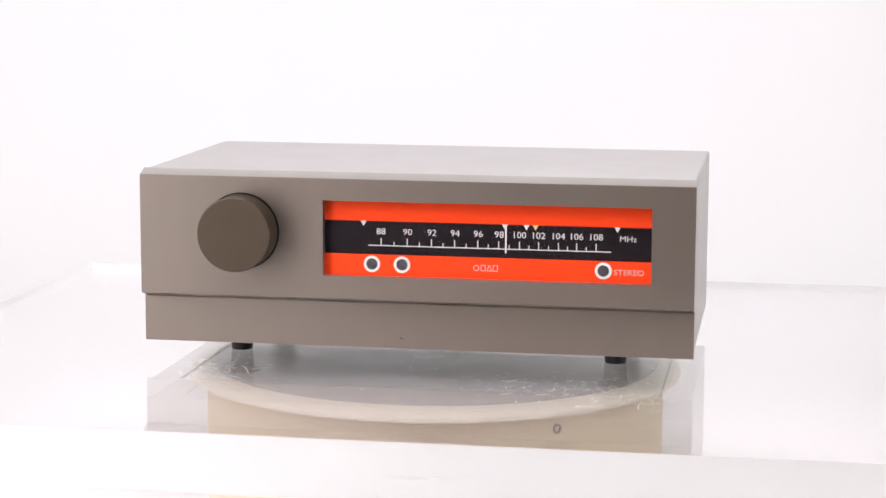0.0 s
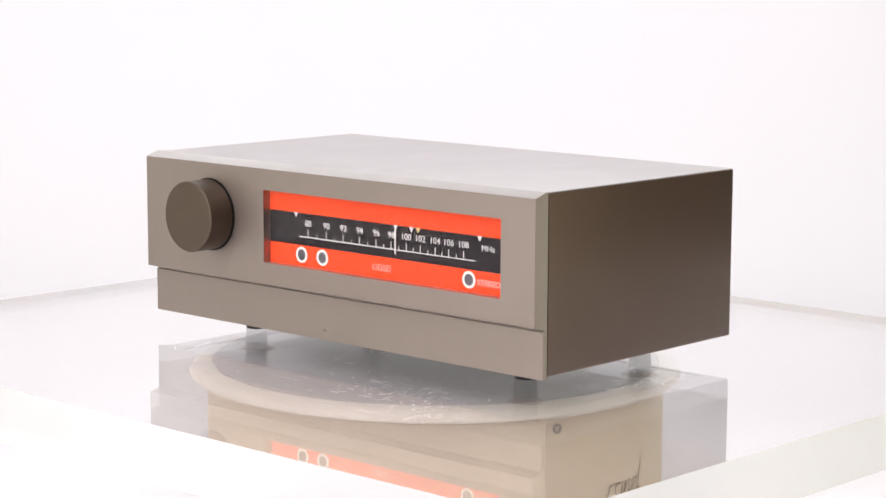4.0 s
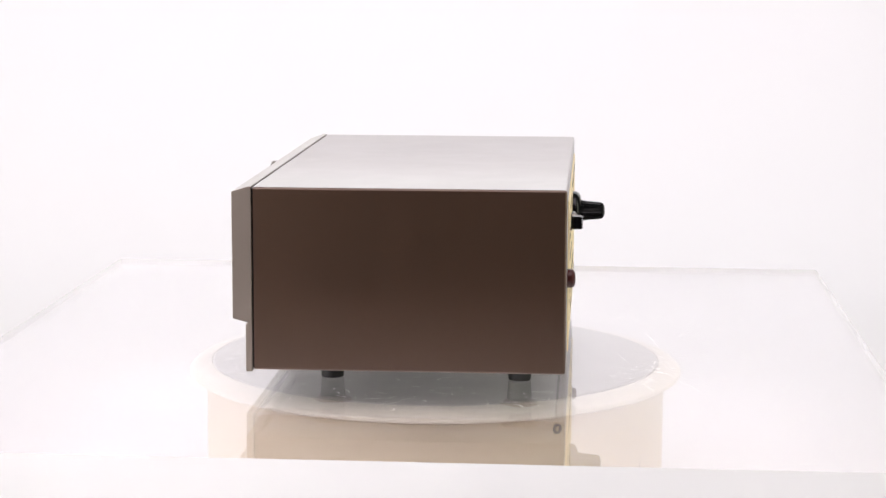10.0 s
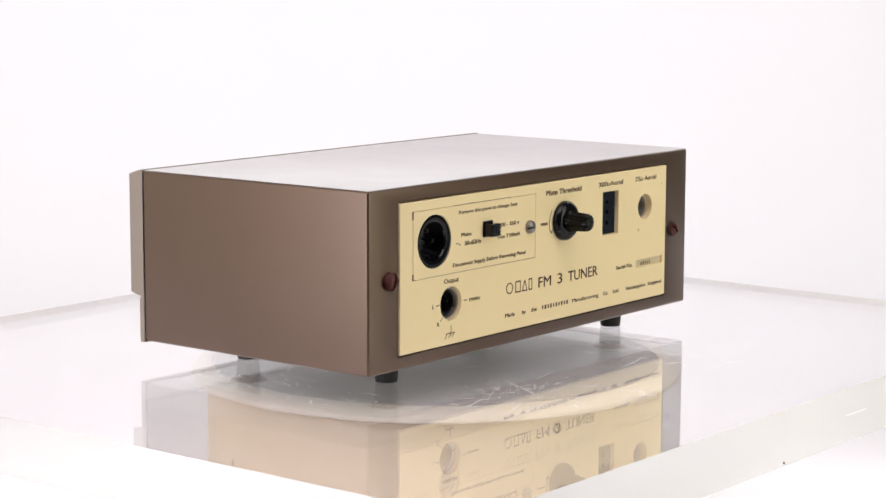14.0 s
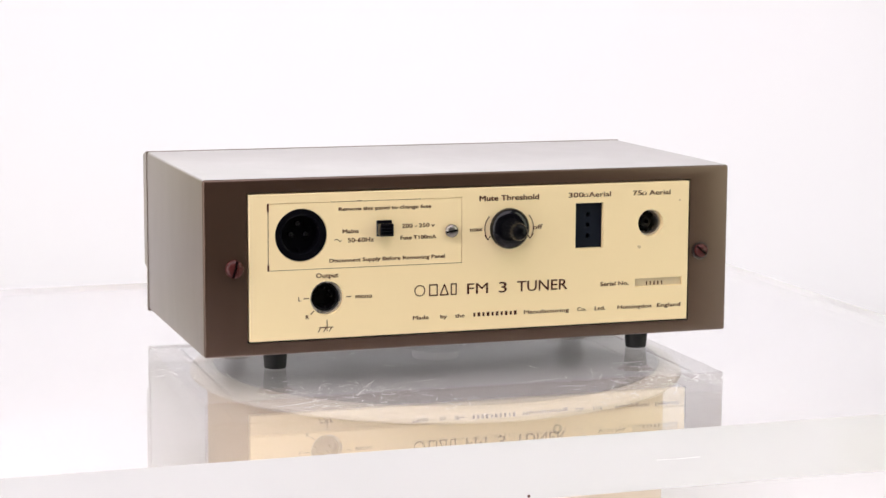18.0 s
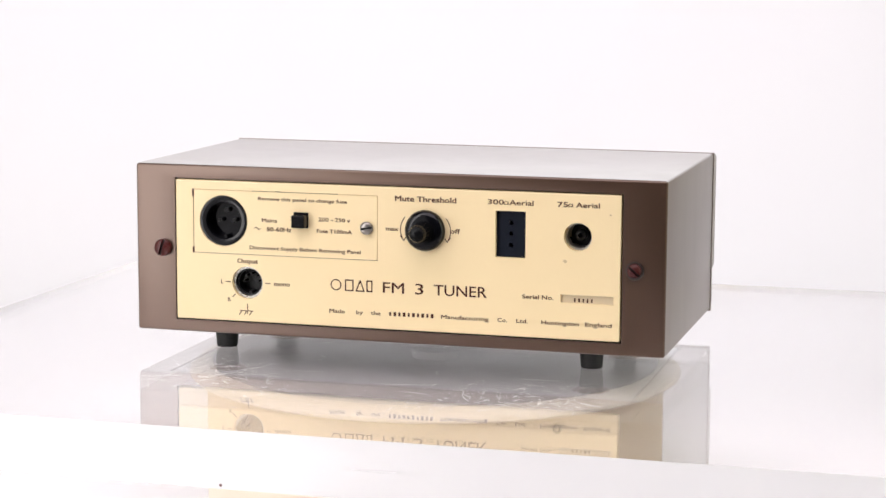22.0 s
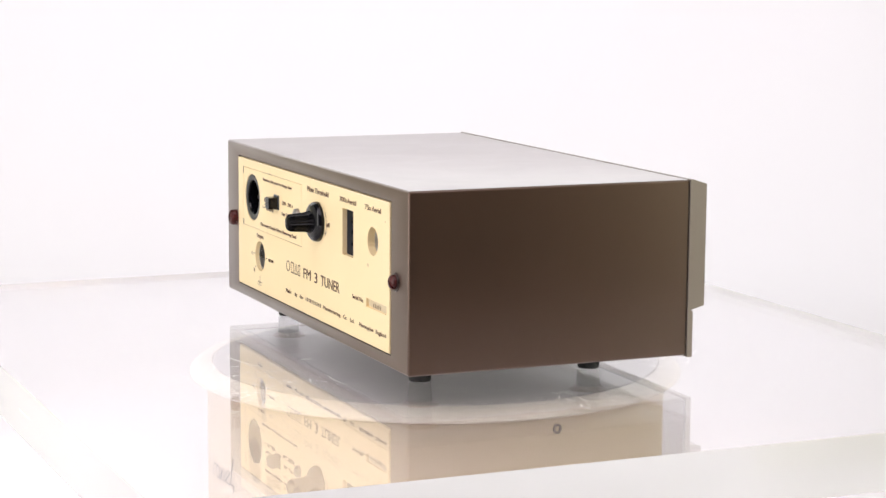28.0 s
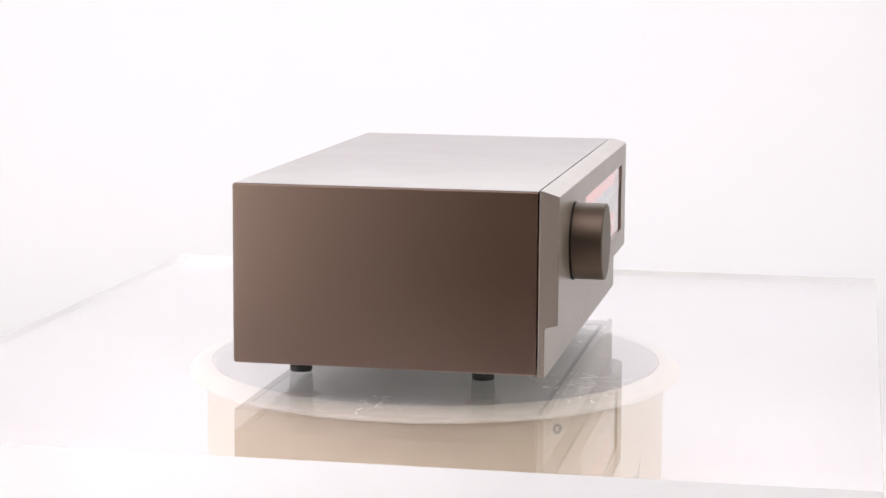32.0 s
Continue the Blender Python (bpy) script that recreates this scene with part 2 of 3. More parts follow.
# ---- turntable ----
def scrawl(base, turn):
    """A short cursive pen mark, slanting, with one tall stroke and a small tail, laid on the drum."""
    ring = lambda cx, cz, rx, rz: [(cx + rx * math.cos(radians(k)), cz + rz * math.sin(radians(k))) for k in range(50, 375, 25)]
    pts = [(-8.6, 0.0), (-8.1, 0.0026), (-7.6, 0.0052), (-7.4, 0.0043), (-6.9, 0.0046), (-6.3, 0.0049)]
    pts += ring(-4.9, 0.0025, 1.1, 0.0025) + [(-3.6, 0.0050), (-3.9, 0.0018), (-3.8, 0.0002), (-3.3, 0.0008)]
    pts += [(-2.6, 0.0050), (-2.9, 0.0001), (-2.5, 0.0026), (-1.8, 0.0047), (-1.2, 0.0050), (-1.1, 0.0040), (-1.4, 0.0010), (-1.2, 0.0001), (-0.6, 0.0010)]
    pts += ring(1.0, 0.0025, 1.2, 0.0025) + [(2.6, 0.0068), (3.3, 0.0106), (2.7, 0.0062), (2.1, 0.0015), (2.2, 0.0002), (2.9, 0.0006), (3.5, 0.0001), (3.4, -0.0014), (2.9, -0.0026)]
    pts = [(1.2 * u, 1.3 * v) for u, v in pts]
    bm = bmesh.new()
    r, w, z0 = 0.1153, 0.00028, 0.0251
    place = lambda q, dz: Vector((r * math.sin(radians(turn + q[0])), -r * math.cos(radians(turn + q[0])), z0 + q[1] + dz))
    for a, b in zip(pts, pts[1:]):
        d = Vector(((b[0] - a[0]) * r * radians(1), b[1] - a[1]))
        n = Vector((-d.y, d.x)).normalized() * w
        ang = n.x / (r * radians(1))
        quad = [place((p[0] + k * ang, p[1]), k * n.y) for p, k in ((a, -1), (b, -1), (b, 1), (a, 1))]
        bm.faces.new([bm.verts.new(v) for v in quad])
    part("pen_mark", bm, PEN, base, "illegible cursive pen mark")


def turntable():
    t = tagged(new("turntable"), "round ivory plastic display turntable under a clear sheet", "turntable")
    t.location = (0, 0, -0.105)
    up = Matrix.Translation((0, 0, 0.105))
    part("disc", lathe([(0, -0.0305), (0.1122, -0.0305), (0.1126, -0.0292), (0.1150, -0.0293), (0.1185, -0.0299), (0.1215, -0.0311), (0.1233, -0.0328), (0.1236, -0.0342), (0.1222, -0.0353), (0.118, -0.0357), (0, -0.0357)], up, 128), DISC_PLASTIC, t, "ivory disc with a rounded rim", True)
    part("mat", lathe([(0, -0.0303), (0.1116, -0.0303), (0.1120, -0.0292), (0.1114, -0.0288), (0, -0.0288)], up, 128), MAT_GREY, t, "grey mat let into the disc", True)
    part("hub", lathe([(0, -0.0287), (0.012, -0.0287), (0.012, -0.0252), (0, -0.0252)], up, 48), MAT_GREY, t, "low hub that carries the sheet", True)
    base = part("base", lathe([(0, -0.0360), (0.1138, -0.0360), (0.1150, -0.0375), (0.1150, -0.1050), (0, -0.1050)], up, 128), BASE_PLASTIC, t, "cream drum that carries the disc", True)
    # small round badge on the drum
    a = math.asin(0.056 / 0.115)
    m = up @ Matrix.Translation((0.056, -0.1151 * math.cos(a), -0.0421)) @ Matrix.Rotation(a, 4, "Z") @ FRONT
    part("badge", lathe([(0.0013, 0), (0.0013, 0.0006), (0.0023, 0.0006), (0.0023, 0), (0.0013, 0)], m, 24), BADGE_GREY, base, "small grey ring-shaped badge")
    # illegible cursive marks round the drum
    for turn in (-61, 55):
        scrawl(base, turn)
    return t


TABLE = turntable()


# ---- clear sheet, 25 mm thick ----
def scratches(s):
    """Fine white scratches and scuffs in the sheet's top, most of them in a ring outside the tuner's feet."""
    rng = random.Random(7)
    bm = bmesh.new()
    spots = [(0.077, -0.105, 0.038, 210), (0.118, -0.127, 0.016, 30), (0.078, 0.110, 0.038, 220), (-0.068, 0.112, 0.038, 220), (-0.088, 0.132, 0.022, 60),
             (0.040, 0.148, 0.030, 50), (-0.042, 0.143, 0.022, 50), (-0.092, -0.088, 0.034, 150), (-0.148, -0.004, 0.026, 40), (0.128, -0.010, 0.034, 70),
             (0.138, 0.050, 0.030, 40), (0.030, -0.090, 0.050, 60), (0, 0, 0.09, 90)]
    for cx, cy, r, n in spots:
        for _ in range(n):
            x, y = cx + rng.gauss(0, r * 0.5), cy + rng.gauss(0, r * 0.42)
            if abs(x) > 0.24 or abs(y) > 0.205:
                continue
            a, bend = rng.uniform(0, math.pi), rng.uniform(-0.9, 0.9)
            length = rng.choice((0.0006, 0.0010, 0.0016, 0.0028, 0.005)) * rng.uniform(0.6, 1.6)
            if rng.random() < 0.09:
                length, bend = length * 3.5, bend * 0.25
            w = rng.uniform(0.00005, 0.00018)
            last = None
            for k in range(5):
                u = k / 4
                px, py = x + math.cos(a) * length * u, y + math.sin(a) * length * u
                a += bend / 4
                ww = w * (1 - abs(2 * u - 1) ** 2 * 0.7)
                nx, ny = -math.sin(a) * ww, math.cos(a) * ww
                pair = (bm.verts.new((px + nx, py + ny, 0.02506)), bm.verts.new((px - nx, py - ny, 0.02506)))
                if last:
                    bm.faces.new((last[0], last[1], pair[1], pair[0]))
                last = pair
    tagged(part("scuffing", bm, SCRATCH, s, "fine white scratches in the sheet"), kind="stuff")


def sheet():
    s = tagged(new("acrylic_sheet"), "thick clear acrylic sheet with scratches, turning on the turntable", "acrylic sheet")
    s.location = (0, 0, -0.025)
    slab = part("slab", box(-0.2560, 0.2530, -0.2200, 0.2165, 0.0, 0.025), ACRYLIC, s, "clear slab with polished saw-cut edges")
    slab.data.materials.append(ACRYLIC_EDGE)
    for p in slab.data.polygons:
        p.material_index = 0 if abs(p.normal.z) > 0.5 else 1
    slab.visible_shadow = False
    scratches(s)
    for x0, x1, y, zz in ((0.0216, 0.0390, -0.2201, 0.0108), (-0.0261, -0.0453, 0.2166, 0.0125)):
        stroke([(x0, zz), ((x0 + x1) / 2, zz - 0.0002), (x1, zz)], 0.00016, y, FAINT, s, "scuff", label="faint grey scuff along the edge")
    part("speck", lathe([(0, 0), (0.0007, 0), (0.0006, 0.0003), (0, 0.0003)], Matrix.Translation((0.0305, 0.2165, 0.0016)) @ BACK, 10), INK, s, "tiny black speck on the edge")
    return s


SHEET = sheet()


# ---- the tuner ----
OX, OY = 0.0023, -0.0035      # its place on the sheet, off the axis
W, YB, YF, Y0, Y1 = 0.1305, 0.0711, -0.0680, -0.0767, -0.0709
ZT, ZB, ZF, ZL = 0.0922, 0.0103, 0.0901, 0.0331
WX0, WX1, WZ0, WZ1 = -0.0423, 0.1111, 0.0443, 0.0798
YD = -0.0722                  # the dial's face, behind the glass


def extrude_x(poly, x0, x1):
    bm = bmesh.new()
    a = [bm.verts.new((x0, y, z)) for y, z in poly]
    b = [bm.verts.new((x1, y, z)) for y, z in poly]
    bm.faces.new(a[::-1])
    bm.faces.new(b)
    n = len(poly)
    for i in range(n):
        bm.faces.new((a[i], a[(i + 1) % n], b[(i + 1) % n], b[i]))
    return bm


def bevelled(bm, offset, segments=2):
    bmesh.ops.recalc_face_normals(bm, faces=bm.faces)
    bmesh.ops.bevel(bm, geom=bm.edges[:], offset=offset, segments=segments, affect="EDGES", profile=0.5)
    return bm


def tuner():
    t = tagged(new("radio_tuner"), "vintage bronze metal radio tuner with orange dial on clear acrylic", "radio tuner")
    # wrap-round case, open at the front
    bm = box(-W, W, YF + 0.0008, YB, ZB, ZT)
    round_edges = [e for e in bm.edges if max(v.co.y for v in e.verts) > 0]
    bmesh.ops.bevel(bm, geom=round_edges, offset=0.0014, segments=4, affect="EDGES", profile=0.5)
    case = part("case", bm, BRONZE, t, "bronze painted metal sleeve")
    cut(case, [box(-W + 0.0018, W - 0.0018, YF - 0.01, YB - 0.0022, ZB + 0.0018, ZT - 0.0018),
               box(-0.1102, 0.1102, YB - 0.02, YB + 0.02, 0.0162, 0.0856),
               box(-0.1160, 0.1160, YF - 0.02, YB - 0.004, ZB - 0.01, ZB + 0.01)])
    case.data.shade_smooth()
    case.data.set_sharp_from_angle(angle=radians(12))
    part("bottom_plate", box(-0.1146, 0.1146, YF + 0.003, YB - 0.0052, ZB + 0.0001, ZB + 0.0012, 0.0002), ZINC, t, "plain zinc bottom plate")
    # added black liner, keeps light from the bottom gap out of the case
    part("leak_liner", box(-0.1180, 0.1180, YF + 0.001, YB - 0.0024, ZB + 0.00185, ZB + 0.0026), SOCKET_BLACK, t, "black liner added to block light through the bottom gap")
    # added dark plate, blocks light that would show through the front seam
    part("seam_blocker", box(-W + 0.0009, W - 0.0009, YF - 0.0002, YF + 0.0004, ZB + 0.0009, ZT - 0.0009), RUBBER, t, "dark plate added behind the front to keep the seam dark")
    # front casting
    prof = [(YF, ZT + 0.0003), (YF - 0.0012, ZT + 0.0003), (Y0, ZF), (Y0, ZL + 0.0004), (Y1, ZL - 0.0012), (Y1 + 0.0008, ZL - 0.0012), (Y1 + 0.0008, ZL - 0.0019), (Y1, ZL - 0.0019), (Y1, ZB - 0.0007), (YF, ZB - 0.0007)]
    face = part("front_panel", bevelled(extrude_x(prof, -W - 0.0004, W + 0.0004), 0.00025), TAUPE, t, "taupe metal front with a stepped lower edge")
    cut(face, [box(WX0, WX1, -0.2, 0, WZ0, WZ1)])
    face.data.shade_smooth()
    face.data.set_sharp_from_angle(angle=radians(12))
    for x, z, rad in ((-0.0062, 0.0146, 0.0006), (-0.0050, 0.0142, 0.0004), (0.0880, 0.0205, 0.0003)):
        part("stain", solid(rad, x, Y1 + 0.00004, z, 0.00008, FRONT, 10), RUST, face, "small rust-brown mark")
    # dial behind the glass
    dial = part("dial", box(WX0 - 0.003, WX1 + 0.003, YD + 0.0003, YD + 0.0020, WZ0 - 0.003, WZ1 + 0.003), DIAL_BLACK, t, "black and orange printed tuning dial")
    part("stripe", box(WX0 - 0.003, WX1 + 0.003, YD - 0.0001, YD + 0.0004, 0.0702, WZ1 + 0.003), ORANGE, dial, "orange stripe along the dial")
    part("stripe", box(WX0 - 0.003, WX1 + 0.003, YD - 0.0001, YD + 0.0004, WZ0 - 0.003, 0.0544), ORANGE, dial, "orange stripe along the dial")
    y = YD - 0.0001
    xs = [-0.0154, -0.0030, 0.0085, 0.0194, 0.0303, 0.0401, 0.0498, 0.0587, 0.0679, 0.0763, 0.0853]
    stroke([(-0.0213, 0.0587), (0.0920, 0.0587)], 0.00042, y, WHITE_INK, dial, "scale_line")
    for i, x in enumerate(xs):
        lettering(str(88 + 2 * i), x + (0.0002 if i else 0), y, 0.0655, 0.0031, WHITE_INK, dial, width=0.0042 if i < 6 else 0.0057)
        stroke([(x, 0.0588), (x, 0.0622)], 0.00042, y, WHITE_INK, dial, "tick")
        nx = (x + xs[i + 1]) / 2 if i < 10 else None
        if nx:
            stroke([(nx, 0.0588), (nx, 0.0605)], 0.0004, y, WHITE_INK, dial, "tick")
    lettering("MHz", 0.1001, y, 0.0650, 0.0028, WHITE_INK, dial, width=0.0077)
    for x, mat in ((-0.0237, WHITE_INK), (0.0430, WHITE_INK), (0.0530, WHITE_INK), (0.0572, YELLOW_INK), (0.0950, WHITE_INK)):
        bm = bmesh.new()
        for yy in (y - 0.0001, y + 0.00005):
            bm.faces.new([bm.verts.new(p) for p in ((x - 0.0014, yy, 0.0702), (x + 0.0014, yy, 0.0702), (x, yy, 0.0677))])
        part("pointer_mark", bm, mat, dial, "amber triangle" if mat is YELLOW_INK else "white triangle")
    for x in (-0.0197, -0.0054, 0.0888):
        part("lamp_ring", annulus(0.0027, 0.0039, x, y, 0.0499, 0.00035, FRONT), WHITE_INK, dial, "white ring")
        part("lamp_lens", solid(0.0027, x, y, 0.0499, 0.0002, FRONT), LENS_GREY, dial, "dark indicator lens")
    lettering("STEREO", 0.1006, y - 0.00005, 0.0494, 0.0027, PINK_INK, dial, width=0.0138)
    # maker's mark as plain outlined shapes
    mx = 0.0283
    part("maker_mark", annulus(0.0011, 0.0014, mx + 0.0014, y - 0.0001, 0.0495, 0.0002, FRONT, 24), PINK_INK, dial)
    for k, pts in enumerate((((0.0036, 1), (0.0036, -1), (0.0056, -1), (0.0056, 1), (0.0036, 1)), ((0.0063, -1), (0.0075, 1), (0.0087, -1), (0.0063, -1)), ((0.0093, 1), (0.0113, 1), (0.0113, -1), (0.0093, -1), (0.0093, 1)))):
        stroke([(mx + a, 0.0495 + b * 0.0013) for a, b in pts], 0.0003, y - 0.0001, PINK_INK, dial, "maker_mark")
    part("needle", box(0.0432, 0.0439, YD - 0.0012, YD - 0.0007, 0.0568, 0.0692, 0.0001, 1), WHITE_INK, dial, "pale upright tuning needle")
    pane = part("glass", box(WX0 + 0.0001, WX1 - 0.0001, Y0 + 0.0008, Y0 + 0.0018, WZ0 + 0.0001, WZ1 - 0.0001), GLASS, t, "clear window over the dial")
    pane.visible_shadow = False
    # tuning knob
    kx, kz = -0.0814, 0.0644
    knob = part("tuning_knob", lathe([(0, 0.0003), (0.0166, 0.0003), (0.0168, 0.0008), (0.0175, 0.0009), (0.0175, 0.0142), (0.0173, 0.0146), (0.0169, 0.0148), (0, 0.0148)], Matrix.Translation((kx, Y0, kz)) @ FRONT, 96), KNOB, t, "round dark bronze tuning knob", True)
    # black ring stands in for the shade at the knob's base
    part("gap_shade", annulus(0.0166, 0.0182, kx, Y0 + 0.0001, kz, 0.0004, FRONT, 64), RUBBER, knob, "dark ring in place of the shaded gap round the knob")
    # feet
    for x in (-0.0922, 0.0922):
        for y in (-0.0370, 0.0495):
            part("foot", lathe([(0, 0.00015), (0.0049, 0.00015), (0.0052, 0.0005), (0.0058, 0.0085), (0, 0.0085)], Matrix.Translation((x, y, 0)), 32), RUBBER, t, "tapered black rubber foot", True)
            part("foot_boss", lathe([(0, 0.0084), (0.0061, 0.0084), (0.0066, 0.0087), (0.0094, ZB + 0.0001), (0, ZB + 0.0001)], Matrix.Translation((x, y, 0)), 32), BRONZE, t, "flared boss in the base above the foot", True)
    rear(t)
    # it stands on the sheet a little lower in front
    lean = Matrix.Translation((OX, OY - 0.037, 0)) @ Matrix.Rotation(radians(0.14), 4, "X") @ Matrix.Translation((0, 0.037, 0))
    for ob in t.children:
        ob.matrix_basis = lean
    return t


def slot_screw(x, y, z, r, h, angle, mat, parent, label):
    m = Matrix.Translation((x, y, z)) @ BACK
    s = part("screw", lathe([(0, 0), (r, 0), (r, h * 0.5), (r * 0.95, h * 0.68), (r * 0.8, h * 0.84), (r * 0.55, h * 0.95), (0, h)], m, 32), mat, parent, label, True)
    c = box(-r * 1.2, r * 1.2, -r * 0.16, r * 0.16, h * 0.5, h * 2)
    c.transform(m @ Matrix.Rotation(radians(angle), 4, "Z"))
    cut(s, [c])
    # black filler on the slot's floor, painting its shade
    c = box(-r * 0.9, r * 0.9, -r * 0.15, r * 0.15, h * 0.5, h * 0.56)
    c.transform(m @ Matrix.Rotation(radians(angle), 4, "Z"))
    part("slot_shade", c, SOCKET_BLACK, s)
    return s


def rear(t):
    yp = YB + 0.0006
    panel = part("rear_panel", box(-0.1094, 0.1094, yp - 0.0060, yp, 0.0170, 0.0849, 0.0003, 1), CREAM, t, "cream plastic rear panel with brown print")
    holes = [solid(0.0123, 0.0849, yp - 0.02, 0.0656, 0.04, Matrix.Rotation(radians(-90), 4, "X")),
             solid(0.0079, 0.0728, yp - 0.02, 0.0359, 0.04, Matrix.Rotation(radians(-90), 4, "X")),
             solid(0.0066, -0.0893, yp - 0.02, 0.0650, 0.04, Matrix.Rotation(radians(-90), 4, "X")),
             box(-0.0646, -0.0502, yp - 0.02, yp + 0.02, 0.0539, 0.0758),
             box(-0.1064, -0.0815, yp - 0.0012, yp + 0.02, 0.0340, 0.0380)]
    # groove round the fuse cover
    gx0, gx1, gz0, gz1, g = 0.0071, 0.1006, 0.0495, 0.0806, 0.00028
    for b in ((gx0, gx1, gz0, gz0 + g), (gx0, gx1, gz1 - g, gz1), (gx0, gx0 + g, gz0, gz1), (gx1 - g * 1.6, gx1, gz0, gz1)):
        holes.append(box(b[0], b[1], yp - 0.0010, yp + 0.01, b[2], b[3]))
    cut(panel, holes)
    # dark strips on the groove's floor, shade put in as colour
    for b in ((gx0, gx1, gz0, gz0 + g), (gx0 + 0.02, gx1 - 0.03, gz1 - g, gz1), (gx1 - g * 1.6, gx1, gz0, gz1)):
        part("groove_shade", box(b[0], b[1], yp - 0.0010, yp - 0.0005, b[2], b[3]), INK, panel)
    # short dark strips where the cover's edge is darkest
    for b in ((gx1 - 0.0006, gx1 + 0.0003, 0.0768, gz1), (gx1 - 0.0006, gx1 + 0.0003, gz0, 0.0524), (0.0560, 0.0585, gz1 - 0.0002, gz1 + 0.0002)):
        part("edge_strip", box(b[0], b[1], yp - 0.0004, yp + 0.00006, b[2], b[3]), INK, panel, "short dark strip at the edge of the fuse cover")
    # added black board, makes the inside behind the holes dark
    part("backing", box(-0.1094, 0.1094, yp - 0.0200, yp - 0.0190, 0.0170, 0.0849), SOCKET_BLACK, t, "black board added for the dark inside behind the panel")
    # mains inlet
    x, z = 0.0849, 0.0656
    inlet = part("mains_inlet", lathe([(0, -0.007), (0.0085, -0.007), (0.0087, -0.0014), (0.0091, -0.0006), (0.0115, -0.0002), (0.0119, -0.0003), (0.0122, -0.0010), (0.0122, -0.016), (0, -0.016)], Matrix.Translation((x, yp, z)) @ BACK, 64), BLACK_PLASTIC, t, "round black three-pin mains inlet", True)
    for dx, dz in ((0.0033, -0.0003), (-0.0037, -0.0003), (0.0, 0.0047)):
        part("pin", annulus(0.0005, 0.0010, x + dx, yp - 0.0072, z + dz, 0.0032, BACK, 16), DULL_STEEL, inlet, "hollow metal contact pin")
    part("key", box(x - 0.0005, x + 0.0005, yp - 0.0069, yp - 0.0030, z - 0.0086, z - 0.0072), BLACK_PLASTIC, inlet)
    # output socket
    x, z = 0.0728, 0.0359
    din = part("output_socket", lathe([(0, -0.010), (0.0056, -0.010), (0.0058, -0.0040), (0.0066, -0.0040), (0.0068, -0.014), (0, -0.014)], Matrix.Translation((x, yp, z)) @ BACK, 48), SOCKET_BLACK, t, "round black output socket", True)
    part("shell", annulus(0.0068, 0.0078, x, yp - 0.0090, z, 0.0070, BACK), CHROME, din, "bright metal shell")
    for i in range(5):
        a = radians(180 + 45 * i)
        part("contact", lathe([(0, 0), (0.0006, 0), (0.0006, 0.005), (0, 0.005)], Matrix.Translation((x + 0.0036 * math.cos(a), yp - 0.0101, z - 0.0036 * math.sin(a))) @ BACK, 10), SOCKET_BLACK, din)
    part("key", box(x - 0.0008, x + 0.0008, yp - 0.0099, yp - 0.0044, z - 0.0058, z - 0.0046), SOCKET_BLACK, din)
    # aerial sockets
    x, z = -0.0893, 0.0650
    coax = part("aerial_socket", lathe([(0.0055, 0), (0.0055, 0.0108), (0.0058, 0.0116), (0.00655, 0.0116), (0.00655, 0), (0.0055, 0)], Matrix.Translation((x, yp - 0.0150, z)) @ BACK, 48), CHROME, t, "round coaxial aerial socket", True)
    part("insulator", lathe([(0, 0), (0.0055, 0), (0.0055, 0.0030), (0.0024, 0.0030), (0.0024, 0.0090), (0.0012, 0.0094), (0.0010, 0.0060), (0, 0.0060)], Matrix.Translation((x, yp - 0.0150, z)) @ BACK, 40), SOCKET_BLACK, coax, "black core with a centre hole", True)
    flat = part("aerial_socket", box(-0.0645, -0.0503, yp - 0.0120, yp - 0.0022, 0.0540, 0.0757, 0.0002, 1), SOCKET_BLUE, t, "blue-black flat aerial socket with three holes")
    cut(flat, [solid(0.0012, -0.0573, yp - 0.0060, 0.0700, 0.02, Matrix.Rotation(radians(-90), 4, "X"), 16),
               box(-0.0582, -0.0564, yp - 0.006, yp + 0.02, 0.0640, 0.0660),
               solid(0.0012, -0.0573, yp - 0.0060, 0.0597, 0.02, Matrix.Rotation(radians(-90), 4, "X"), 16)])
    # voltage switch
    sw = part("voltage_switch", box(0.0416, 0.0490, yp - 0.001, yp + 0.0006, 0.0637, 0.0712, 0.0003, 1), BLACK_PLASTIC, t, "black ridged voltage slide switch")
    part("slider", box(0.0420, 0.0486, yp + 0.0004, yp + 0.0052, 0.0641, 0.0702, 0.0006, 2), BLACK_PLASTIC, sw)
    for i in range(4):
        part("ridge", box(0.0421, 0.0485, yp + 0.0050, yp + 0.0057, 0.0645 + 0.0015 * i, 0.0652 + 0.0015 * i, 0.0002, 1), BLACK_PLASTIC, sw)
    slot_screw(0.0124, yp - 0.0005, 0.0650, 0.0031, 0.0032, 10, STEEL_SCREW, t, "slotted steel screw of the fuse cover")
    slot_screw(0.1163, YB - 0.0002, 0.0513, 0.0042, 0.0040, 75, RED_SCREW, t, "red-brown slotted fixing screw")
    slot_screw(-0.1160, YB - 0.0002, 0.0505, 0.0033, 0.0036, -42, RED_SCREW, t, "red-brown slotted fixing screw")
    part("washer", annulus(0.0034, 0.0042, -0.1160, YB - 0.0002, 0.0503, 0.0008, BACK, 32), STEEL_SCREW, t, "worn steel washer behind the screw")
    part("washer", annulus(0.0030, 0.0042, -0.1160, YB, 0.0505, 0.0008, BACK), WORN, t, "worn metal washer")
    # mute knob
    m = Matrix.Translation((-0.0164, yp, 0.0651)) @ BACK
